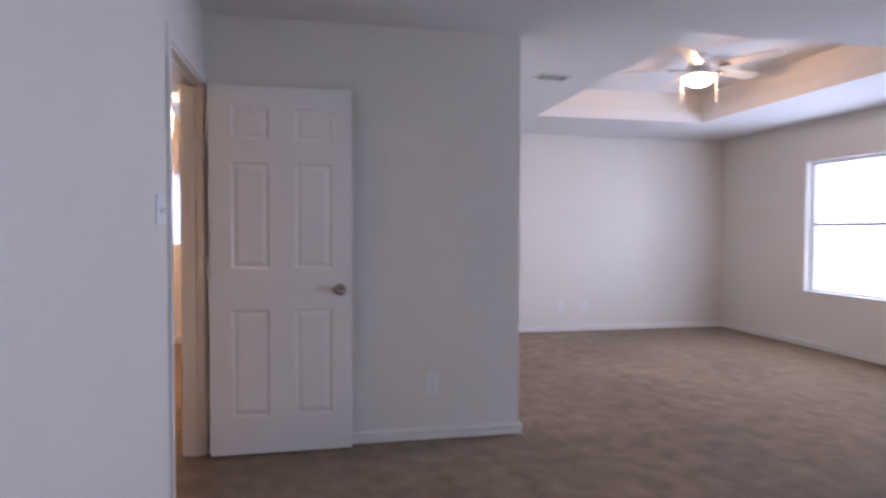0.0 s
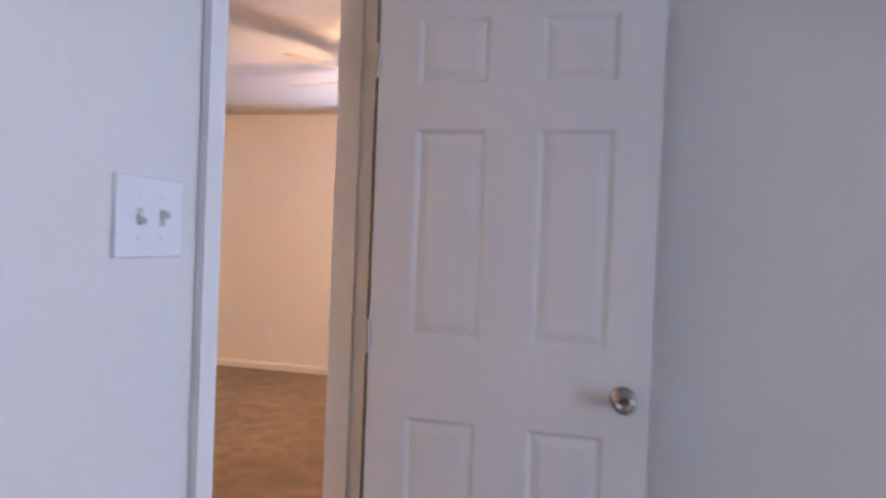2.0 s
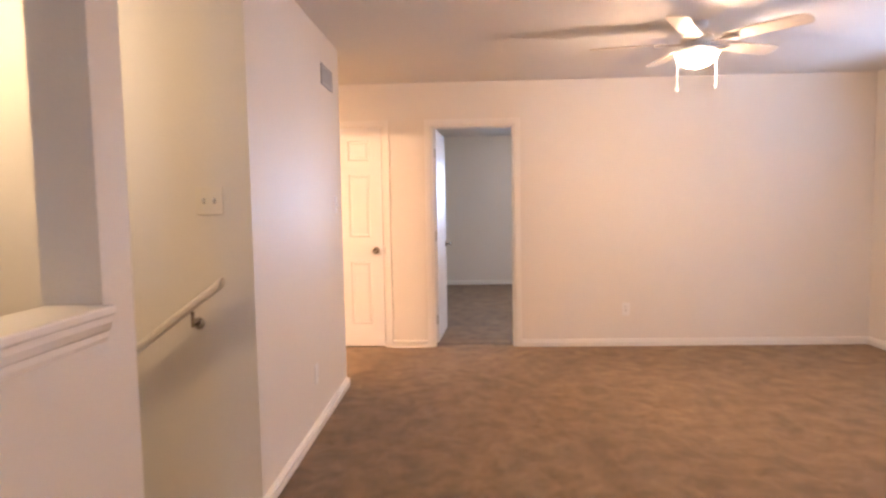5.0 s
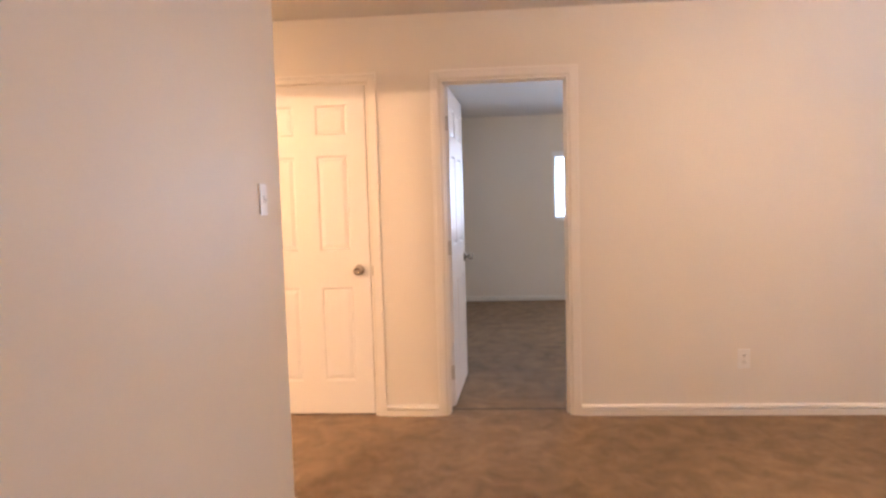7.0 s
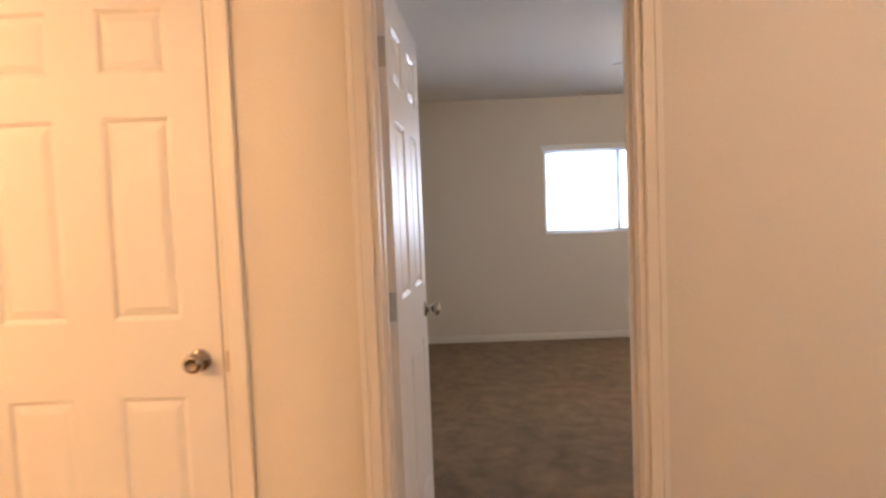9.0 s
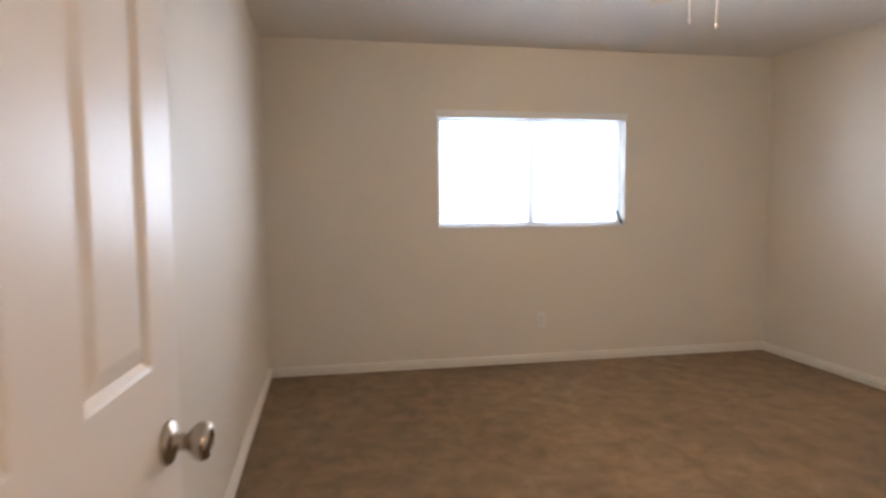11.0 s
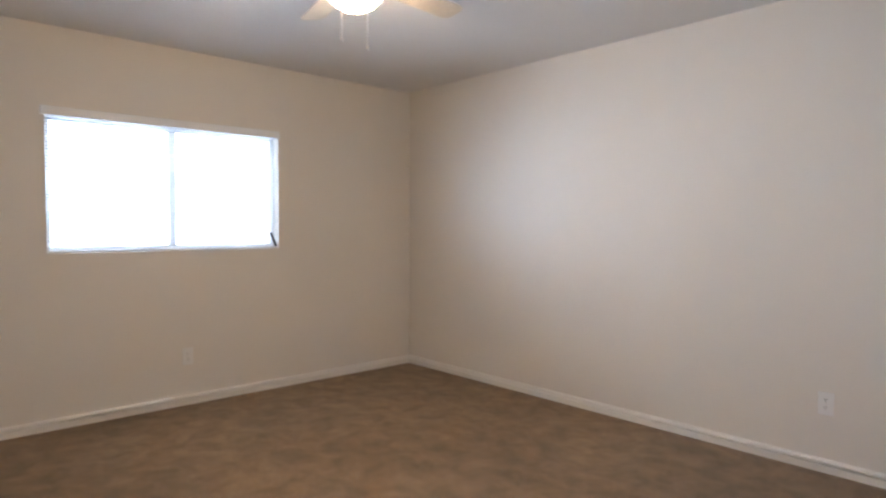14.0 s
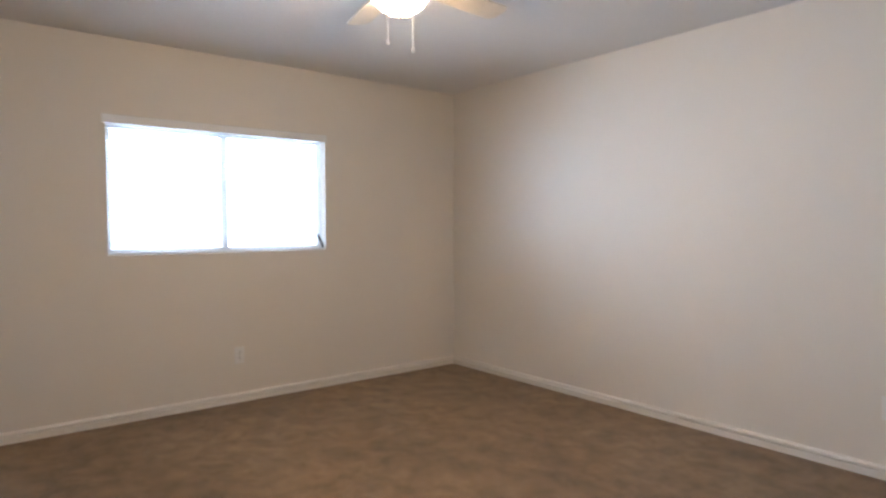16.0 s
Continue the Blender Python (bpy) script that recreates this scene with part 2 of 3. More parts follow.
# ---- structure: floors, walls, ceilings ----
LOW = -2.70
structure("floor", boxes((WB - 0.15, EX + 0.15, -4.660, 0.15, -0.25, 0.0), (WB - 0.15, SX - 0.115, SY - 0.15, -4.660, -0.25, 0.0),
                         (MX0, EX + 0.15, SY - 0.15, -4.660, -0.25, 0.0), (SX - 0.115, PX1, -4.78, -4.660, -0.25, 0.0)),
          M_CARPET, "brown cut-pile wall-to-wall carpet with brushed patches", "carpet floor")
structure("floor_downstairs", boxes((SX - 0.115, MX1, -7.4, -4.5, LOW - 0.2, LOW)), M_CARPET, "brown carpeted floor at the foot of the stairs", "carpet floor")
g = bmesh.new()
box(g, -900, 900, -900, 900, -3.4, -3.0)
structure("ground", g, M_GROUND, "dry lawn around the house reaching the horizon", "ground")

wall("wall_north", "x", 0.0, 0.15, WB - 0.15, EX + 0.15, 0, 2.85, [(*LW1, *LWZ), (*LW2, *LWZ)])
wall("wall_bedroom_west", "y", WB - 0.15, WB, SB - 0.115, 0.0, openings=[(*BW, *BWZ)])
wall("wall_bedroom_south", "x", SB - 0.115, SB, WB, PW)
wall("wall_loft_west", "y", PW, 0.0, -7.0, 0.0, openings=[(*D_B, 0, DH), (*D_C, 0, DH)])
wall("wall_closet_back", "y", -0.75, -0.65, -7.0, SB - 0.115)
wall("wall_hall", "x", HY - 0.115, HY, HX, SX)
wall("wall_hall_side", "y", HX, HX + 0.115, -7.0, HY - 0.115, openings=[(*D_H, 0, DH)])
wall("wall_hall_end", "x", -7.115, -7.0, -0.75, SX - 0.115)
wall("wall_stair_west", "y", SX - 0.115, SX, -7.2, HY - 0.115, -0.25, H)
wall("wall_stair_west_below", "y", SX - 0.115, SX, -7.2, HY, LOW, -0.25)
wall("wall_stair_south", "x", -7.315, -7.2, SX - 0.115, MX0, LOW, H)
wall("wall_stair_north_below", "x", PY1 - 0.115, PY1, SX, MX0, LOW, -0.25)
wall("wall_stair_east_below", "y", MX0, MX1, -7.315, -4.57, LOW, -0.25)
wall("wall_newel", "y", PX0, PX1, PY0, PY1, label="full-height painted wall end at the head of the stairs")
wall("wall_half", "x", PY1 - 0.115, PY1, PX1, MX0, 0.0, 1.075, label="painted half wall guarding the stairwell")
wall("wall_main_west", "y", MX0, MX1, SY - 0.15, MY, openings=[(*D_M, 0, DH)])
wall("wall_main_notch", "x", MY, MY + 0.115, MX0, NX)
wall("wall_main_notch_side", "y", NX - 0.115, NX, MY + 0.115, 0.0)
wall("wall_main_east", "y", EX, EX + 0.15, SY, 0.0, 0, 2.85, [(*MW, *MWZ), (*MW_UNSEEN, *MWZ)])
wall("wall_main_south", "x", SY - 0.15, SY, MX1, EX + 0.15, 0, 2.85)

CEIL = "white painted ceiling with light knockdown texture"
structure("ceiling_bedroom", boxes((WB, PW, SB, 0.0, H, H + 0.1)), M_CEIL, CEIL, "ceiling")
structure("ceiling_loft", boxes((0.0, NX - 0.115, MY + 0.115, 0.0, H, H + 0.1), (0.0, MX0, -7.4, MY + 0.115, H, H + 0.1)), M_CEIL, CEIL, "ceiling")
structure("ceiling_main", boxes((MX1, TX0, SY, MY, H, H + 0.1), (NX, TX0, MY, 0.0, H, H + 0.1), (TX1, EX, SY, 0.0, H, H + 0.1),
                                (TX0, TX1, SY, TY0, H, H + 0.1), (TX0, TX1, TY1, 0.0, H, H + 0.1)), M_CEIL, CEIL, "ceiling")
structure("ceiling_tray", boxes((TX0 - 0.1, TX1 + 0.1, TY0 - 0.1, TY1 + 0.1, TZ, TZ + 0.1)), M_CEIL, "flat white top of the raised tray ceiling", "ceiling")
structure("ceiling_tray_sides", boxes((TX0 - 0.1, TX0, TY0 - 0.1, TY1 + 0.1, H + 0.1, TZ), (TX1, TX1 + 0.1, TY0 - 0.1, TY1 + 0.1, H + 0.1, TZ),
                                      (TX0, TX1, TY0 - 0.1, TY0, H + 0.1, TZ), (TX0, TX1, TY1, TY1 + 0.1, H + 0.1, TZ)), M_WALL, "cream painted upright sides of the tray ceiling", "ceiling")
# unseen slab added above the ceilings; blocks sun and sky
structure("roof", boxes((WB - 0.6, EX + 0.6, SY - 0.6, 0.6, 2.86, 2.96)), M_GREY, "grey flat deck added unseen over the rooms to keep daylight out", "roof")

# carpeted flight down
for i in range(10):
    z = -0.18 * (i + 1)
    y = -4.78 - 0.24 * i
    bm = boxes((SX, PX0, y - 0.24, y, z - 0.18, z))
    tagged(finish(bm, "stair_step", M_CARPET), "brown carpeted step of the flight down", "step", "steps of the flight", "structure")

# ---- baseboards ----
BASE = [(0.0, 0.0), (0.020, 0.0), (0.022, 0.038), (0.001, 0.0385), (0.001, 0.0495), (0.023, 0.051), (0.017, 0.061), (0.004, 0.067), (0.0, 0.067)]


def baseboard(a, b, out):
    structure("baseboard", sweep(BASE, (*a, 0), (*b, 0), (*out, 0)), M_TRIM, "white moulded baseboard with a shadow line", "baseboard")


C = 0.057  # casing width
baseboard((WB, SB), (WB, 0.0), (1, 0))
baseboard((WB + 0.015, 0.0), (PW, 0.0), (0, -1))
baseboard((WB + 0.015, SB), (PW, SB), (0, 1))
baseboard((PW, D_B[1] + C), (PW, -0.015), (-1, 0))
baseboard((0.0, D_B[1] + C), (0.0, 0.0), (1, 0))
baseboard((0.0, D_C[1] + C), (0.0, D_B[0] - C), (1, 0))
baseboard((0.0, -7.0), (0.0, D_C[0] - C), (1, 0))
baseboard((0.015, 0.0), (NX - 0.115, 0.0), (0, -1))
baseboard((HX - 0.014, HY), (SX + 0.014, HY), (0, 1))
baseboard((HX, -7.0), (HX, D_H[0] - C), (-1, 0))
baseboard((HX, D_H[1] + C), (HX, HY), (-1, 0))
baseboard((SX, -4.78), (SX, HY), (1, 0))
baseboard((PX0, PY1), (MX0, PY1), (0, 1))
baseboard((MX0, PY1 + 0.015), (MX0, D_M[0] - C), (-1, 0))
baseboard((MX0 + 0.0, MY + 0.115), (NX - 0.115, MY + 0.115), (0, 1))
baseboard((MX1 + 0.015, MY), (NX + 0.014, MY), (0, -1))
baseboard((NX, MY), (NX, 0.0), (1, 0))
baseboard((NX + 0.015, 0.0), (EX, 0.0), (0, -1))
baseboard((EX, SY), (EX, -0.015), (-1, 0))
baseboard((MX1, SY), (MX1, D_M[0] - C), (1, 0))

# cap of the half wall: board with a moulding under its nosing
bm = boxes((PX1 + 0.001, MX0, PY1 - 0.145, PY1 + 0.035, 1.075, 1.100), bevel=0.006)
structure("half_wall_cap", bm, M_TRIM, "white painted cap board on the half wall", "wall cap")
APRON = [(0.0, 0.0), (0.006, 0.0), (0.010, 0.012), (0.010, 0.026), (0.016, 0.032), (0.022, 0.050), (0.022, 0.068), (0.0, 0.068)]
structure("half_wall_trim", sweep(APRON, (PX1, PY1, 1.007), (MX0, PY1, 1.007), (0, 1, 0)), M_TRIM, "white moulding under the half wall cap", "trim")

# seam where the two carpets meet in the bedroom doorway
structure("carpet_seam", boxes((PW - 0.002, PW + 0.010, D_B[0] + 0.024, D_B[1] - 0.024, -0.002, 0.0025)), M_SHADE, "thin dark carpet seam across the bedroom doorway", "carpet seam")

# ---- doors ----
LEAF_W, LEAF_H, LEAF_T = 0.756, 2.025, 0.035
COLS = ((0.112, 0.312), (0.446, 0.646))
ROWS = ((0.205, 0.800), (1.025, 1.610), (1.730, 1.915))


def leaf_mesh():
    """A moulded six-panel leaf in local x (width), y (thickness, centred), z; pockets sunk on both faces."""
    bm = bmesh.new()
    xs = sorted({0.0, LEAF_W, *[v for c in COLS for v in c]})
    zs = sorted({0.0, LEAF_H, *[v for r in ROWS for v in r]})
    for s in (-1, 1):
        y = s * LEAF_T / 2
        grid = [[bm.verts.new((x, y, z)) for z in zs] for x in xs]
        for i in range(len(xs) - 1):
            for j in range(len(zs) - 1):
                q = (grid[i][j], grid[i + 1][j], grid[i + 1][j + 1], grid[i][j + 1])
                if (xs[i], xs[i + 1]) in COLS and (zs[j], zs[j + 1]) in ROWS:
                    # sloped sticking, then the sunk floor
                    inner = []
                    for d, yy in ((0.005, y - s * 0.002), (0.014, y - s * 0.009)):
                        inner.append([bm.verts.new(p) for p in ((xs[i] + d, yy, zs[j] + d), (xs[i + 1] - d, yy, zs[j] + d),
                                                                 (xs[i + 1] - d, yy, zs[j + 1] - d), (xs[i] + d, yy, zs[j + 1] - d))])
                    rings = [q, *inner]
                    for a, b in zip(rings, rings[1:]):
                        for k in range(4):
                            bm.faces.new((a[k], a[(k + 1) % 4], b[(k + 1) % 4], b[k]))
                    bm.faces.new(inner[-1])
                else:
                    bm.faces.new(q)
    h = LEAF_T / 2
    for a, b in (((0, -h), (0, h)), ((LEAF_W, -h), (LEAF_W, h))):
        bm.faces.new([bm.verts.new((a[0], a[1], 0)), bm.verts.new((b[0], b[1], 0)), bm.verts.new((b[0], b[1], LEAF_H)), bm.verts.new((a[0], a[1], LEAF_H))])
    for z in (0, LEAF_H):
        bm.faces.new([bm.verts.new(p) for p in ((0, -h, z), (LEAF_W, -h, z), (LEAF_W, h, z), (0, h, z))])
    bmesh.ops.remove_doubles(bm, verts=bm.verts, dist=1e-5)
    return bm


def panel_mesh(w, h):
    """A raised field: flat middle with bevelled margins."""
    bm = bmesh.new()
    rings = []
    for d, y in ((0.0, 0.0), (0.022, 0.0065), (0.026, 0.0072)):
        rings.append([bm.verts.new(p) for p in ((d, y, d), (w - d, y, d), (w - d, y, h - d), (d, y, h - d))])
    for a, b in zip(rings, rings[1:]):
        for k in range(4):
            bm.faces.new((a[k], a[(k + 1) % 4], b[(k + 1) % 4], b[k]))
    bm.faces.new(rings[-1])
    bm.faces.new(rings[0][::-1])
    return bm


def knob_mesh(side):
    """Rose, neck and round knob along local y."""
    s = side
    rows = [(0.031, 0.0), (0.033, 0.003), (0.030, 0.008), (0.016, 0.011), (0.0125, 0.016), (0.0125, 0.030), (0.020, 0.036),
            (0.0265, 0.043), (0.0285, 0.051), (0.0265, 0.059), (0.019, 0.064), (0.0165, 0.0645), (0.016, 0.063), (0.004, 0.063)]
    return lathe(bmesh.new(), [(r, s * h) for r, h in rows], 28, "y")


def make_door(name, m, label, hinge_side=1, latch=True):
    root = tagged(new(name), label, "door", kind="structure")
    root.matrix_world = m
    leaf = part("leaf", leaf_mesh(), M_DOOR, root)
    for s in (-1, 1):
        for cx in COLS:
            for rz in ROWS:
                p = part("panel", panel_mesh(cx[1] - cx[0] - 0.030, rz[1] - rz[0] - 0.030), M_DOOR, leaf)
                y = s * (LEAF_T / 2 - 0.009)
                if s > 0:
                    p.matrix_local = Matrix.Translation((cx[0] + 0.015, y, rz[0] + 0.015))
                else:
                    p.matrix_local = Matrix.Translation((cx[1] - 0.015, y, rz[0] + 0.015)) @ Matrix.Rotation(math.pi, 4, "Z")
        k = part("door_handle", knob_mesh(s), M_NICKEL, root, "round satin nickel knob", True)
        k.location = (LEAF_W - 0.066, s * LEAF_T / 2, 0.905)
    if latch:
        part("latch_plate", boxes((LEAF_W - 0.0005, LEAF_W + 0.0015, -0.0125, 0.0125, 0.877, 0.933)), M_STEEL, root, "small steel latch plate")
    for z in (0.22, 1.02, 1.80):
        bm = boxes((-0.002, 0.0, -0.016, 0.016, z - 0.045, z + 0.045))
        lathe(bm, [(0.0055, z - 0.048), (0.0055, z + 0.048)], 12, "z", (-0.004, hinge_side * (LEAF_T / 2 + 0.003), 0))
        part("hinge", bm, M_STEEL, root, "steel butt hinge", False)
    return root


def casing_rows(side_x, out, y0, y1):
    """Two uprights and a head of stepped casing on one face of a wall along y."""
    x = lambda d: sorted((side_x, side_x + out * d))
    rows = []
    for a, b in ((y0 - C, y0 - 0.006), (y1 + 0.006, y1 + C)):
        rows.append((*x(0.011), a, b, 0.0, DH + C))
    rows.append((*x(0.011), y0 - 0.006, y1 + 0.006, DH + 0.006, DH + C))
    return rows


def make_frame(name, x0, x1, y0, y1, stop_x, label):
    """Jamb lining, stops and casing on both faces of a doorway in a wall along y."""
    root = tagged(new(name), label, "door frame", kind="structure")
    t = 0.012
    for a, b in ((y0, y0 + t), (y1 - t, y1)):
        part("jamb", boxes((x0 - 0.001, x1 + 0.001, a, b, 0.0, DH - t)), M_TRIM, root)
    part("head", boxes((x0 - 0.001, x1 + 0.001, y0, y1, DH - t, DH)), M_TRIM, root)
    for a, b in ((y0 + t, y0 + t + 0.010), (y1 - t - 0.010, y1 - t)):
        part("stop", boxes((stop_x, stop_x + 0.032, a, b, 0.0, DH - t - 0.010)), M_TRIM, root)
    part("stop", boxes((stop_x, stop_x + 0.032, y0 + t, y1 - t, DH - t - 0.010, DH - t)), M_TRIM, root)
    for face, out in ((x0, -1), (x1, 1)):
        for r in casing_rows(face, out, y0, y1):
            c = part("casing", boxes(r, bevel=0.003), M_TRIM, root)
            # raised outer bead
            xa, xb, ya, yb, za, zb = r
            xo = sorted((face + out * 0.011, face + out * 0.016))
            if zb - za > 1:
                outer = (ya, ya + 0.018) if ya < y0 else (yb - 0.018, yb)
                part("bead", boxes((*xo, *outer, za, zb), bevel=0.002), M_TRIM, c)
            else:
                part("bead", boxes((*xo, y0 - C + 0.018, y1 + C - 0.018, zb - 0.018, zb), bevel=0.002), M_TRIM, c)
    return root


make_frame("door_frame_1", MX0, MX1, *D_M, MX1 - 0.072, "white painted jamb and casing of the main bedroom doorway")
make_frame("door_frame_2", PW, 0.0, *D_B, PW + 0.040, "white painted jamb and casing of the bedroom doorway")
# added opening, out of view: cuts the lamp's light off the upper closet wall
make_frame("door_frame_4", HX, HX + 0.115, *D_H, HX + 0.045, "white painted jamb and casing of the doorway across the hall")
make_frame("door_frame_3", PW, 0.0, *D_C, PW + 0.040, "white painted jamb and casing round the closet door")

strike = boxes((0.0115, 0.0130, D_C[1] - 0.004, D_C[1] + 0.005, 0.885, 0.945))
part("strike_plate", strike, M_STEEL, bpy.data.objects["door_frame_3"], "small dull strike plate")
# main bedroom door, open against the wall behind it
make_door("door_1", pose(6.594, -3.678, 0.012, 0, 0, 0.5) @ Matrix.Diagonal((1.016, 1, 1, 1)), "white six-panel door standing open against the wall", -1)
# bedroom door, swung into the bedroom
make_door("door_2", pose(-0.140, -3.943, 0.012, 0, 0, 180 - 4.1), "white six-panel door swung open into the bedroom", 1)
# closet door, shut
make_door("door_3", pose(-0.020, D_C[0] + 0.014, 0.014, 0, 0, 90), "white six-panel closet door, shut, lit warm", -1, False)

# ---- windows ----


def make_window(name, m, w, z0, z1, label, slider=True, blind=True):
    """Local x along the wall, y outwards; the room face of the wall is y = 0."""
    root = tagged(new(name), label, "window", kind="structure")
    root.matrix_world = m
    h, f, y0, y1 = z1 - z0, 0.038, 0.075, 0.125
    a, b = -w / 2, w / 2
    part("window_frame", boxes((a, a + f, y0, y1, z0, z1), bevel=0.003), M_VINYL, root)
    part("window_frame", boxes((b - f, b, y0, y1, z0, z1), bevel=0.003), M_VINYL, root)
    part("window_frame", boxes((a + f, b - f, y0, y1, z0, z0 + f), bevel=0.003), M_VINYL, root)
    part("window_frame", boxes((a + f, b - f, y0, y1, z1 - f, z1), bevel=0.003), M_VINYL, root)
    if slider:
        part("meeting_stile", boxes((-0.024, 0.024, y0 - 0.006, y1 - 0.010, z0 + f, z1 - f), bevel=0.003), M_VINYL, root)
        panes = ((a + f, -0.024, z0 + f, z1 - f), (0.024, b - f, z0 + f, z1 - f))
    else:
        zm = z0 + h * 0.52
        part("meeting_rail", boxes((a + f, b - f, y0 - 0.006, y1 - 0.010, zm - 0.02, zm + 0.02), bevel=0.003), M_VINYL, root)
        panes = ((a + f, b - f, z0 + f, zm - 0.02), (a + f, b - f, zm + 0.02, z1 - f))
    for p, q, r, s in panes:
        if not slider:
            part("muntin", boxes((p, q, 0.096, 0.108, (r + s) / 2 - 0.006, (r + s) / 2 + 0.006)), M_VINYL, root)
        pane = part("pane", boxes((p, q, 0.100, 0.104, r, s)), M_GLASS, root)
        pane.visible_shadow = False
    if not slider:
        part("window_sill", boxes((a - 0.0, b + 0.0, -0.012, 0.075, z0, z0 + 0.018), bevel=0.004), M_TRIM, root)
    return root


SLAT_STEP = 0.0212


def slat_mesh(w):
    bm = bmesh.new()
    rows = []
    for k in range(4):
        u = -0.0125 + 0.025 * k / 3
        rows.append((u, 0.0022 * (1 - (u / 0.0125) ** 2)))
    outline = [(u, v) for u, v in rows] + [(u, v - 0.0007) for u, v in reversed(rows)]
    ends = [[bm.verts.new((x, u, v)) for u, v in outline] for x in (-w / 2, w / 2)]
    n = len(outline)
    for i in range(n):
        j = (i + 1) % n
        bm.faces.new((ends[0][i], ends[0][j], ends[1][j], ends[1][i]))
    bm.faces.new(ends[0][::-1])
    bm.faces.new(ends[1])
    return bm


def make_blind(m, w, z0, z1, label, tilt, wand=False, drop=0.0):
    root = tagged(new("window_blind"), label, "window blind", "mini blinds")
    root.matrix_world = m
    y = 0.035
    part("headrail", boxes((-w / 2 - 0.022, w / 2 + 0.004, -0.024, -0.002, z1 - 0.022 + drop, z1 + 0.034 + drop), bevel=0.004), M_VINYL, root, "white valance over the blind")
    part("headrail_channel", boxes((-w / 2 + 0.004, w / 2 - 0.004, y - 0.02, y + 0.02, z1 - 0.014, z1 - 0.001)), M_VINYL, root)
    n = int((z1 - z0 - 0.041) / SLAT_STEP)
    first = part("slat", slat_mesh(w - 0.012), M_SLAT, root)
    rng = random.Random(5)
    for i in range(n):
        s = first if i == 0 else new("slat", first.data)
        s.parent = root
        s.matrix_local = Matrix.Translation((rng.uniform(-0.001, 0.001), y, z1 - 0.026 - i * SLAT_STEP)) @ pose(0, 0, 0, tilt + rng.uniform(-2.5, 2.5), rng.uniform(-0.12, 0.12), 0)
    part("bottom_rail", boxes((-w / 2 + 0.004, w / 2 - 0.004, y - 0.011, y + 0.011, z0 + 0.004, z0 + 0.017), bevel=0.003), M_VINYL, root)
    for x in (-w * 0.36, w * 0.36):
        part("ladder_cord", boxes((x - 0.0008, x + 0.0008, y - 0.0145, y - 0.0130, z0 + 0.015, z1 - 0.03)), M_PLATE, root)
    if wand:
        for dx, z in ((0.050, 0.225), (0.062, 0.205)):
            knob = lathe(bmesh.new(), [(0.003, 0.0), (0.006, 0.004), (0.006, 0.020), (0.002, 0.026)], 10, "z", (-w / 2 + dx, y - 0.024, z0 + z))
            end = part("cord_end", knob, M_GREY, root, "small grey cord end")
            part("cord", boxes((-w / 2 + dx - 0.001, -w / 2 + dx + 0.001, y - 0.025, y - 0.023, z0 + z + 0.025, z1 - 0.002)), M_PLATE, end)
        bm = lathe(bmesh.new(), [(0.008, 0.0), (0.010, 0.005), (0.010, 0.108), (0.005, 0.116)], 10, "z")
        o = part("tilt_wand", bm, M_BLACK, root, "short dark wand end resting on the sill")
        o.matrix_local = pose(w / 2 - 0.018, 0.008, z0 + 0.018, 0, -24, 0)
    return root


LOFT_BLIND = "white vinyl mini blind, lowered, glowing with daylight"
for (a, b), nm in ((LW1, "window_1"), (LW2, "window_2")):
    m = pose((a + b) / 2, 0, 0)
    make_window(nm, m, b - a, *LWZ, "white vinyl sliding window set back in the wall")
    make_blind(m, b - a, *LWZ, LOFT_BLIND, -58, drop=0.025)
m = pose(WB, sum(BW) / 2, 0, 0, 0, 90)
make_window("window_3", m, BW[1] - BW[0], *BWZ, "white vinyl sliding bedroom window set back in the wall")
make_blind(m, BW[1] - BW[0], *BWZ, "white vinyl mini blind with slats open, glowing with daylight", -3, True)
make_window("window_4", pose(EX, sum(MW) / 2, 0, 0, 0, -90), MW[1] - MW[0], *MWZ, "white single-hung window without a blind, bright with daylight", False)
# added window that stays out of view; lets the daylight lamp in
make_window("unseen_window", pose(EX, sum(MW_UNSEEN) / 2, 0, 0, 0, -90), MW_UNSEEN[1] - MW_UNSEEN[0], *MWZ, "white single-hung window of the main bedroom", False)

# ---- ceiling fans ----


def blade_mesh():
    """A plank with rounded tip, slightly pitched, along local x."""
    bm = bmesh.new()
    n = 10
    r0, r1 = 0.185, 0.660
    top = [(r0, 0.050), (r0 + 0.02, 0.056), (0.42, 0.064), (r1 - 0.05, 0.068)]
    arc = [(r1 - 0.05 + 0.05 * math.sin(math.pi / 2 * k / n), 0.068 * math.cos(math.pi / 2 * k / n) ** 0.55) for k in range(1, n)]
    half = top + arc + [(r1, 0.0)]
    out = half + [(x, -y) for x, y in reversed(half[:-1])]
    pitch = radians(11)
    rings = []
    for dz in (0.0025, -0.0025):
        rings.append([bm.verts.new((x, y * math.cos(pitch), -y * math.sin(pitch) + dz)) for x, y in out])
    k = len(out)
    for i in range(k):
        j = (i + 1) % k
        bm.faces.new((rings[0][i], rings[0][j], rings[1][j], rings[1][i]))
    bm.faces.new(rings[0])
    bm.faces.new(rings[1][::-1])
    return bm


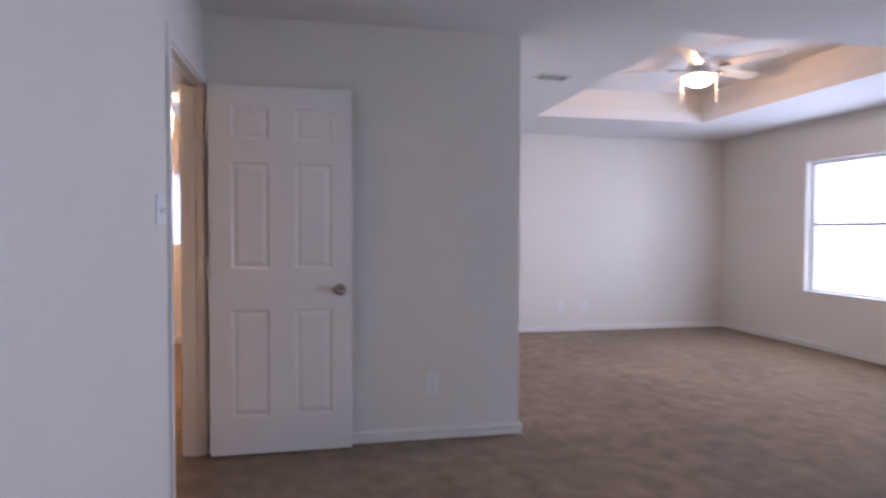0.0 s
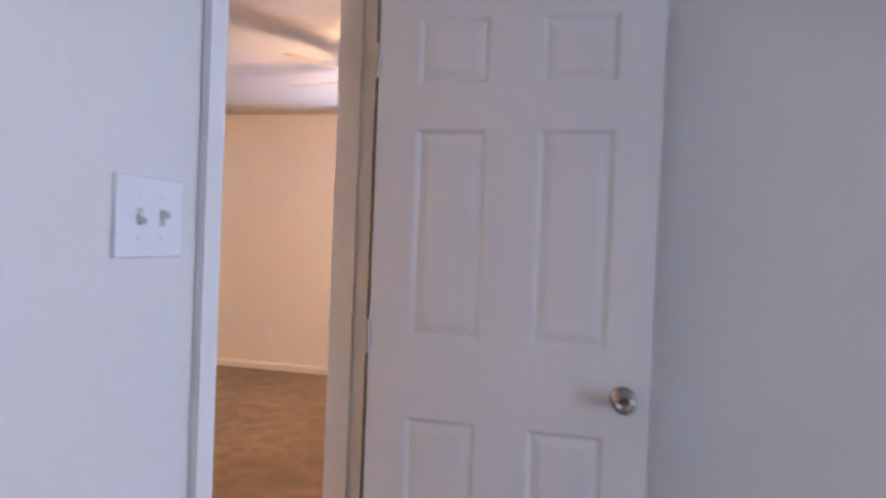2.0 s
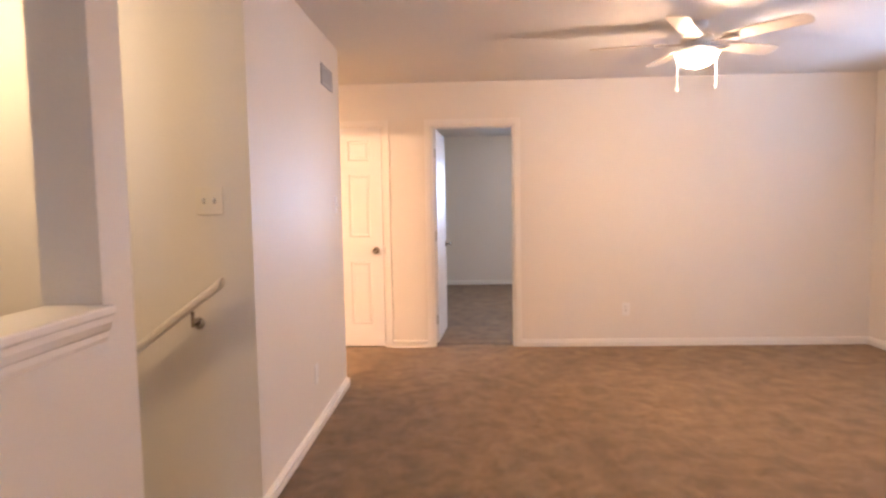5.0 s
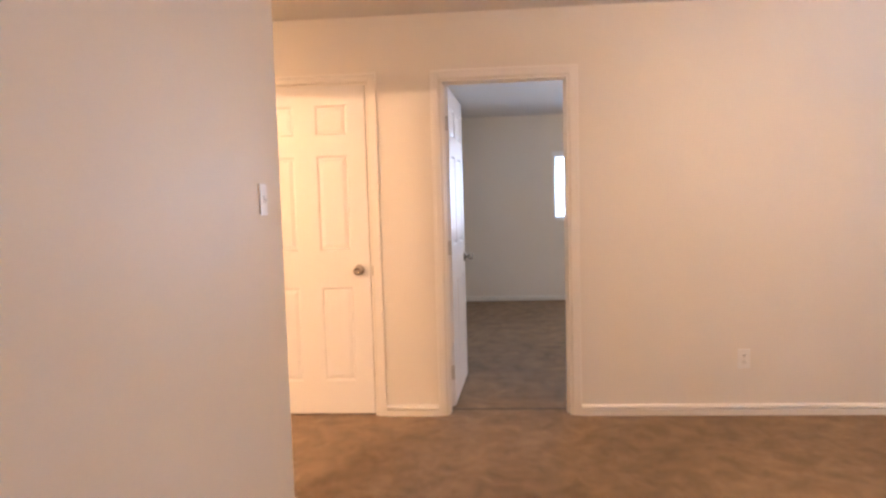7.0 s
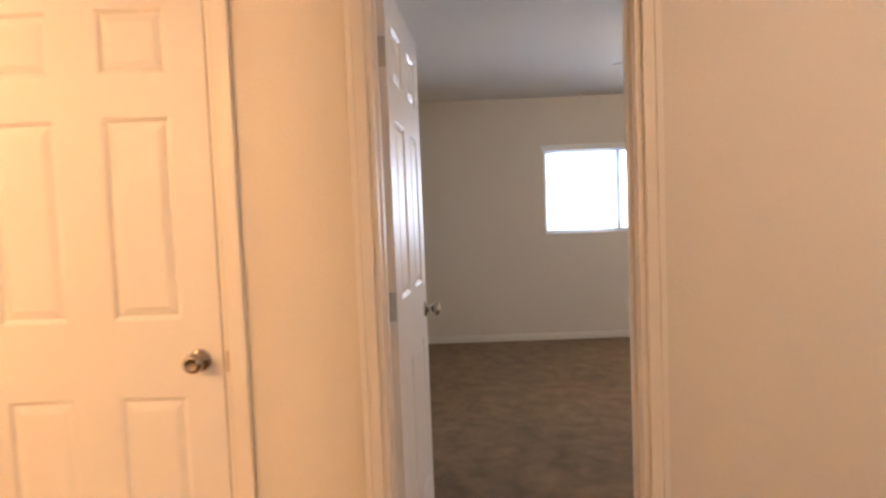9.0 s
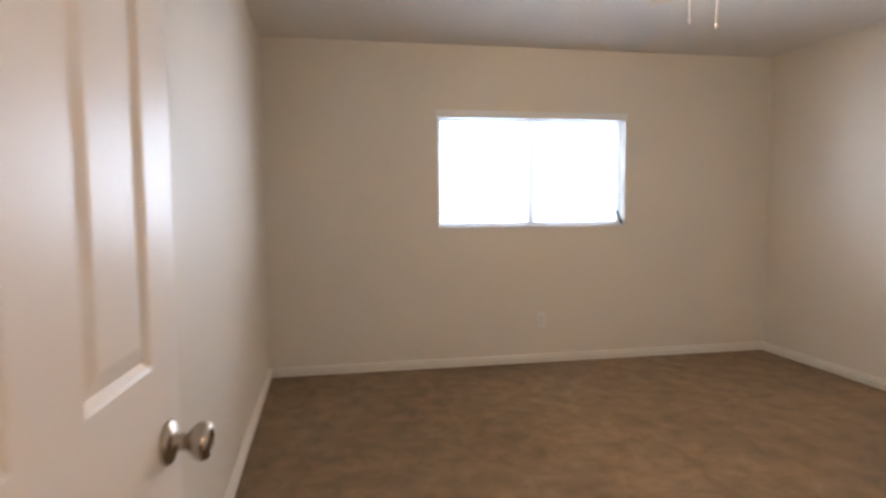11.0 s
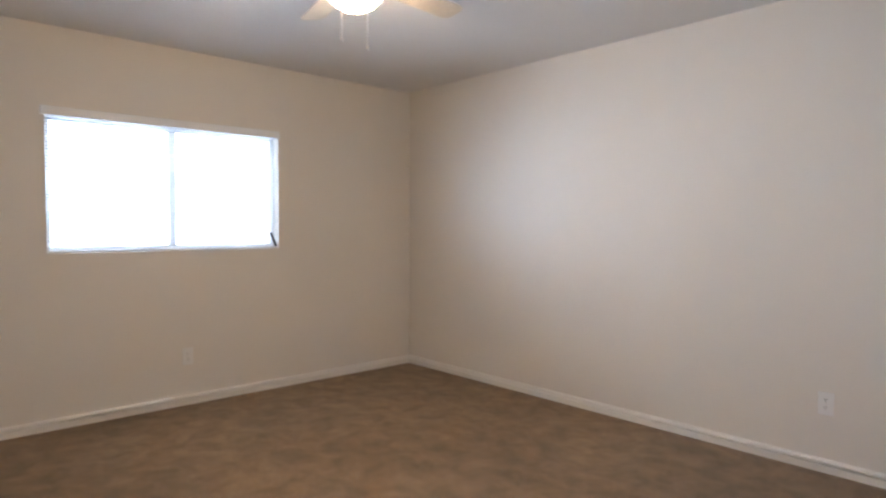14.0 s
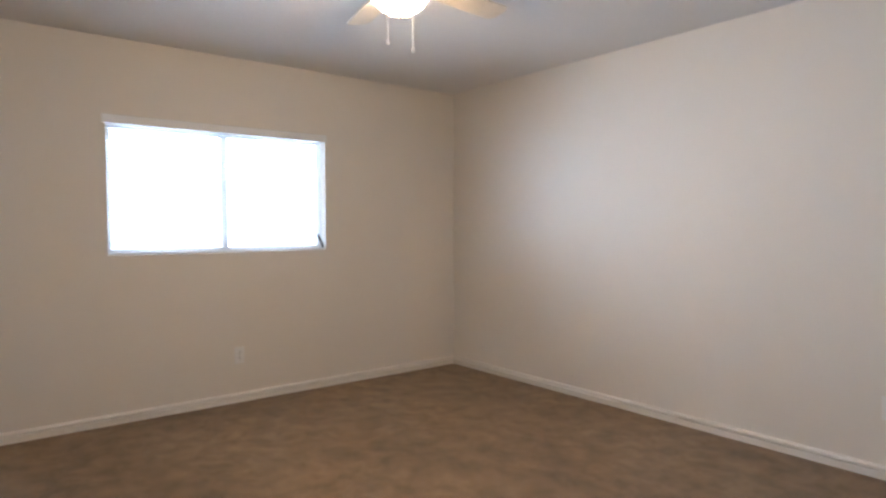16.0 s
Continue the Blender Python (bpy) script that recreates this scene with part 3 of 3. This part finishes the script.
def make_fan(x, y, ceiling, turn, chains, lit, bulbs, label):
    """Short-rod fan with five blades and a lit bowl; local z runs down from the ceiling."""
    root = tagged(new("ceiling_fan"), label, "ceiling fan", "ceiling fans")
    root.matrix_world = pose(x, y, ceiling)
    part("canopy", lathe(bmesh.new(), [(0.066, 0.0), (0.066, -0.010), (0.058, -0.030), (0.034, -0.046), (0.014, -0.050)], 32), M_FANWHITE, root, "", True)
    part("downrod", lathe(bmesh.new(), [(0.0125, -0.045), (0.0125, -0.075)], 16), M_NICKEL, root)
    part("motor_housing", lathe(bmesh.new(), [(0.030, -0.068), (0.062, -0.074), (0.094, -0.086), (0.100, -0.100), (0.100, -0.122), (0.090, -0.134),
                                              (0.064, -0.140), (0.058, -0.146)], 36), M_FANWHITE, root, "", True)
    for i in range(5):
        a = radians(turn + 72 * i)
        b = part("blade", blade_mesh(), M_BLADE, root, "pale washed-wood fan blade")
        b.matrix_local = Matrix.Translation((0, 0, -0.118)) @ Matrix.Rotation(a, 4, "Z")
        iron = boxes((0.085, 0.175, -0.014, 0.014, -0.0105, -0.0065), (0.170, 0.255, -0.034, 0.034, -0.0100, -0.0065), bevel=0.0015)
        part("blade_iron", iron, M_NICKEL, b, "nickel blade bracket")
    part("switch_housing", lathe(bmesh.new(), [(0.055, -0.142), (0.057, -0.148), (0.062, -0.156), (0.112, -0.164), (0.115, -0.169), (0.012, -0.171), (0.008, -0.276)], 32), M_FANWHITE, root, "", True)
    fitter = lathe(bmesh.new(), [(0.1235, -0.1880), (0.131, -0.1880), (0.131, -0.1915), (0.128, -0.1915)], 40, ring=True)
    for k in range(3):
        spoke = box(bmesh.new(), 0.090, 0.128, -0.003, 0.003, -0.171, -0.168)
        for v in spoke.verts:
            if v.co.x > 0.1:
                v.co.z -= 0.019
        spoke.transform(Matrix.Rotation(radians(turn + 120 * k), 4, "Z"))
        spare = bpy.data.meshes.new("spoke")
        spoke.to_mesh(spare)
        spoke.free()
        fitter.from_mesh(spare)
        bpy.data.meshes.remove(spare)
    part("fitter", fitter, M_FANWHITE, root, "white ring that holds the bowl")
    outer = [(0.1255, -0.1895), (0.1275, -0.193), (0.121, -0.209), (0.106, -0.229), (0.084, -0.248), (0.056, -0.264), (0.026, -0.2735), (0.009, -0.2755)]
    inner = [(r - 0.004, z + 0.004) for r, z in reversed(outer[1:])]
    inner[0] = (0.0088, -0.2715)
    bowl = part("bowl", lathe(bmesh.new(), outer + inner, 40, ring=True), lit, root, "frosted glass bowl, lit", True)
    bowl.data.materials.append(M_FROST)
    for p in bowl.data.polygons:
        p.material_index = 1 if p.normal.z > 0.0 else 0
    for s in (-1, 1):
        bulb = lathe(bmesh.new(), [(0.010, 0.0), (0.013, 0.012), (0.023, 0.026), (0.027, 0.040), (0.024, 0.054), (0.014, 0.064), (0.003, 0.067)], 18, "x")
        b = part("bulb", bulb, bulbs, root, "lit frosted bulb", True)
        b.matrix_local = pose(0, 0, -0.198, 0, 0, turn + 36 + (180 if s < 0 else 0)) @ Matrix.Translation((0.012, 0, 0))
    part("finial", lathe(bmesh.new(), [(0.007, -0.274), (0.009, -0.279), (0.005, -0.288)], 14), M_NICKEL, root, "", True)
    for cx, cy, end in chains:
        c = part("pull_chain", lathe(bmesh.new(), [(0.0042, -0.186), (0.0042, end + 0.022)], 8, "z", (cx, cy, 0)), M_PLATE, root, "thin pull chain")
        bm = lathe(bmesh.new(), [(0.003, end + 0.024), (0.006, end + 0.018), (0.0085, end + 0.006), (0.007, end), (0.003, end - 0.003)], 14, "z", (cx, cy, 0))
        part("pull", bm, M_PLATE, c, "small white pull", True)
    return root


FAN_LABEL = "white ceiling fan with washed blades and a lit glass bowl"
make_fan(1.66, -2.178, H, -29, ((0.02, -0.128, -0.418), (-0.02, 0.128, -0.396)), M_GLOW, M_BULB, FAN_LABEL)
make_fan(5.83, -1.62, H, 23, ((-0.128, -0.03, -0.418), (0.128, 0.02, -0.396)), M_GLOW, M_BULB, FAN_LABEL)
make_fan(-2.42, -1.98, H + 0.022, 22, ((0.062, -0.108, -0.438), (0.115, -0.012, -0.468)), M_GLOW_COOL, M_BULB_COOL, FAN_LABEL)
make_fan(10.33, -2.50, TZ, 12, ((-0.10, 0.09, -0.418), (0.10, -0.09, -0.410)), M_GLOW_MAIN, M_BULB_MAIN, FAN_LABEL)

# ---- lights added out of view: hall, room across the hall and stairwell ----


def make_dome(x, y, mat, label):
    root = tagged(new("ceiling_light"), label, "ceiling light")
    root.matrix_world = pose(x, y, H)
    part("base", lathe(bmesh.new(), [(0.15, 0.0), (0.152, -0.012), (0.145, -0.022)], 32), M_FANWHITE, root)
    part("diffuser", lathe(bmesh.new(), [(0.138, -0.022), (0.136, -0.045), (0.110, -0.075), (0.065, -0.094), (0.010, -0.100)], 32), mat, root, "lit frosted dome", True)


# no lamp is known here; added to throw warm light on the closet door
unseen_lamp = tagged(new("unseen_wall_light"), "white wall light with three lit globes, added unseen across the hall", "wall light")
unseen_lamp.matrix_world = pose(SX - 0.115, -5.95, 2.09)
part("backplate", boxes((-0.022, 0.0, -0.33, 0.33, -0.045, 0.045), bevel=0.006), M_FANWHITE, unseen_lamp)
for y in (-0.22, 0.0, 0.22):
    socket = part("socket", lathe(bmesh.new(), [(0.024, -0.020), (0.024, -0.046), (0.018, -0.052)], 18, "x", (0, y, 0)), M_NICKEL, unseen_lamp)
    globe = [(0.004 + 0.046 * math.sin(math.pi * k / 10), -0.096 + 0.046 * math.cos(math.pi * k / 10)) for k in range(11)]
    part("globe", lathe(bmesh.new(), globe, 20, "x", (0, y, 0)), M_GLOW_HALL, socket, "lit white globe", True)
# unseen fixture added to even out the hall's warm light
make_dome(0.62, -6.05, M_GLOW_DOME, "lit flush ceiling light assumed in the hall, out of view")
# unseen fixture assumed from the yellow light on the stair walls
make_dome(3.75, -5.75, M_GLOW_STAIR, "lit flush ceiling light assumed over the stairwell, out of view")

# ---- registers ----


def make_register(name, m, w, h, n, mat, label, deflector=False):
    """A louvred register: frame, backing and slats; local z out of the surface."""
    root = tagged(new(name), label, "air vent")
    root.matrix_world = m
    f = 0.022
    part("backing", boxes((-w / 2 + f, w / 2 - f, -h / 2 + f, h / 2 - f, 0.0005, 0.002)), M_DUCT, root)
    for r in ((-w / 2, w / 2, -h / 2, -h / 2 + f), (-w / 2, w / 2, h / 2 - f, h / 2), (-w / 2, -w / 2 + f, -h / 2 + f, h / 2 - f), (w / 2 - f, w / 2, -h / 2 + f, h / 2 - f)):
        part("frame", boxes((*r, 0.0, 0.008), bevel=0.002), mat, root)
    step = (h - 2 * f) / n
    for i in range(n):
        s = part("slat", boxes((-w / 2 + f, w / 2 - f, -step * 0.42, step * 0.42, -0.0006, 0.0006)), mat, root)
        s.matrix_local = pose(0, -h / 2 + f + step * (i + 0.5), 0.006, 38, 0, 0)
    if deflector:
        d = part("deflector", boxes((-w / 2 - 0.03, -w / 2 + 0.045, -h / 2 - 0.005, h / 2 + 0.005, 0.009, 0.0115), bevel=0.001), M_PLATE, root, "bright white air deflector clipped on")
    return root


make_register("ceiling_vent", pose(2.96, -2.44, H, 180, 0, 90), 0.27, 0.17, 6, M_GREY, "grey louvred ceiling register with a white deflector", True)
make_register("ceiling_vent", pose(8.95, -2.68, H, 180, 0, 8), 0.28, 0.16, 5, M_PLATE, "white louvred ceiling register")
make_register("wall_vent", pose(1.62, HY, 2.17, 90, 0, 180), 0.31, 0.135, 6, M_GREY, "grey louvred register high on the hall wall")

# ---- switches and outlets ----


def make_plate(name, m, w, label, category, toggles=(), outlet=False, mat=None):
    """Cover plate; local x along the wall, z up, -y out of it."""
    root = tagged(new(name), label, category)
    root.matrix_world = m
    h = 0.118
    part("plate", boxes((-w / 2, w / 2, -0.0065, 0.0, -h / 2, h / 2), bevel=0.0028), mat or M_PLATE, root)
    for x, up in toggles:
        part("slot", boxes((x - 0.0055, x + 0.0055, -0.0072, -0.0066, -0.0125, 0.0125)), M_SLOT, root)
        t = part("toggle", boxes((-0.0042, 0.0042, -0.017, 0.0, -0.005, 0.005), bevel=0.0015), M_PLATE, root)
        t.matrix_local = pose(x, -0.006, 0, -26 if up else 26, 0, 0)
        for z in (-0.030, 0.030):
            part("screw", lathe(bmesh.new(), [(0.003, -0.0064), (0.0028, -0.0078)], 10, "y", (x, 0, z)), M_PLATE, root)
    if outlet:
        for z in (-0.0195, 0.0195):
            s = part("socket", boxes((-0.0165, 0.0165, -0.0085, -0.0064, z - 0.014, z + 0.014), bevel=0.001), M_PLATE, root)
            for x in (-0.0063, 0.0063):
                part("slot", boxes((x - 0.0014, x + 0.0014, -0.0090, -0.0084, z - 0.001, z + 0.008)), M_SHADE, s)
            part("slot", lathe(bmesh.new(), [(0.0024, -0.0090), (0.0024, -0.0084)], 8, "y", (0, 0, z - 0.0075)), M_SHADE, s)
        part("screw", lathe(bmesh.new(), [(0.0028, -0.0064), (0.0026, -0.0076)], 10, "y"), M_STEEL, root)
    return root


SOUTH, NORTH, EAST, WEST = 0, 180, 90, -90   # the way the plate faces
OUT = "white duplex wall outlet above the baseboard"
make_plate("light_switch", pose(MX1, -4.573, 1.330, 0, 0, EAST), 0.14, "white two-toggle switch plate beside the doorway", "light switch", ((-0.024, False), (0.024, True)))
make_plate("light_switch", pose(1.443, HY, 1.345, 0, 0, NORTH), 0.072, "white single-toggle switch plate on the hall wall", "light switch", ((0, False),))
make_plate("light_switch", pose(SX, -4.725, 1.365, 0, 0, EAST), 0.118, "cream two-toggle switch plate above the handrail", "light switch", ((-0.023, True), (0.023, True)), False, M_CREAM)
for p, turn in (((0.0, -2.19, 0.34), EAST), ((WB, -1.986, 0.335), EAST), ((-1.108, 0.0, 0.352), SOUTH), ((2.12, HY, 0.345), NORTH), ((7.843, MY, 0.33), SOUTH),
                ((4.25, 0.0, 0.315), SOUTH), ((10.135, 0.0, 0.31), SOUTH), ((10.46, 0.0, 0.31), SOUTH)):
    make_plate("wall_outlet", pose(*p, 0, 0, turn), 0.072, OUT, "wall outlet", (), True)

# ---- handrail on the stair wall ----
rail = tagged(new("handrail"), "cream painted round handrail on metal brackets, sloping down the stairs", "handrail")
rail.location = (SX, -4.655, 1.031)
slope = math.atan2(0.74, 1.0)
bm = bmesh.new()
length = 2.7
box(bm, 0.036, 0.080, -length, 0.0, -0.022, 0.022, bevel=0.014)
for v in bm.verts:
    v.co.z += v.co.y * math.tan(slope)
part("rail", bm, M_RAIL, rail)
for y in (-0.140, -1.2, -2.3):
    z = y * math.tan(slope)
    b = bmesh.new()
    lathe(b, [(0.026, 0.0), (0.026, 0.006), (0.010, 0.010)], 16, "x", (0, y, z - 0.085))
    box(b, 0.006, 0.062, y - 0.006, y + 0.006, z - 0.091, z - 0.079)
    box(b, 0.052, 0.064, y - 0.006, y + 0.006, z - 0.085, z - 0.024)
    part("bracket", b, M_NICKEL, rail, "small metal handrail bracket")
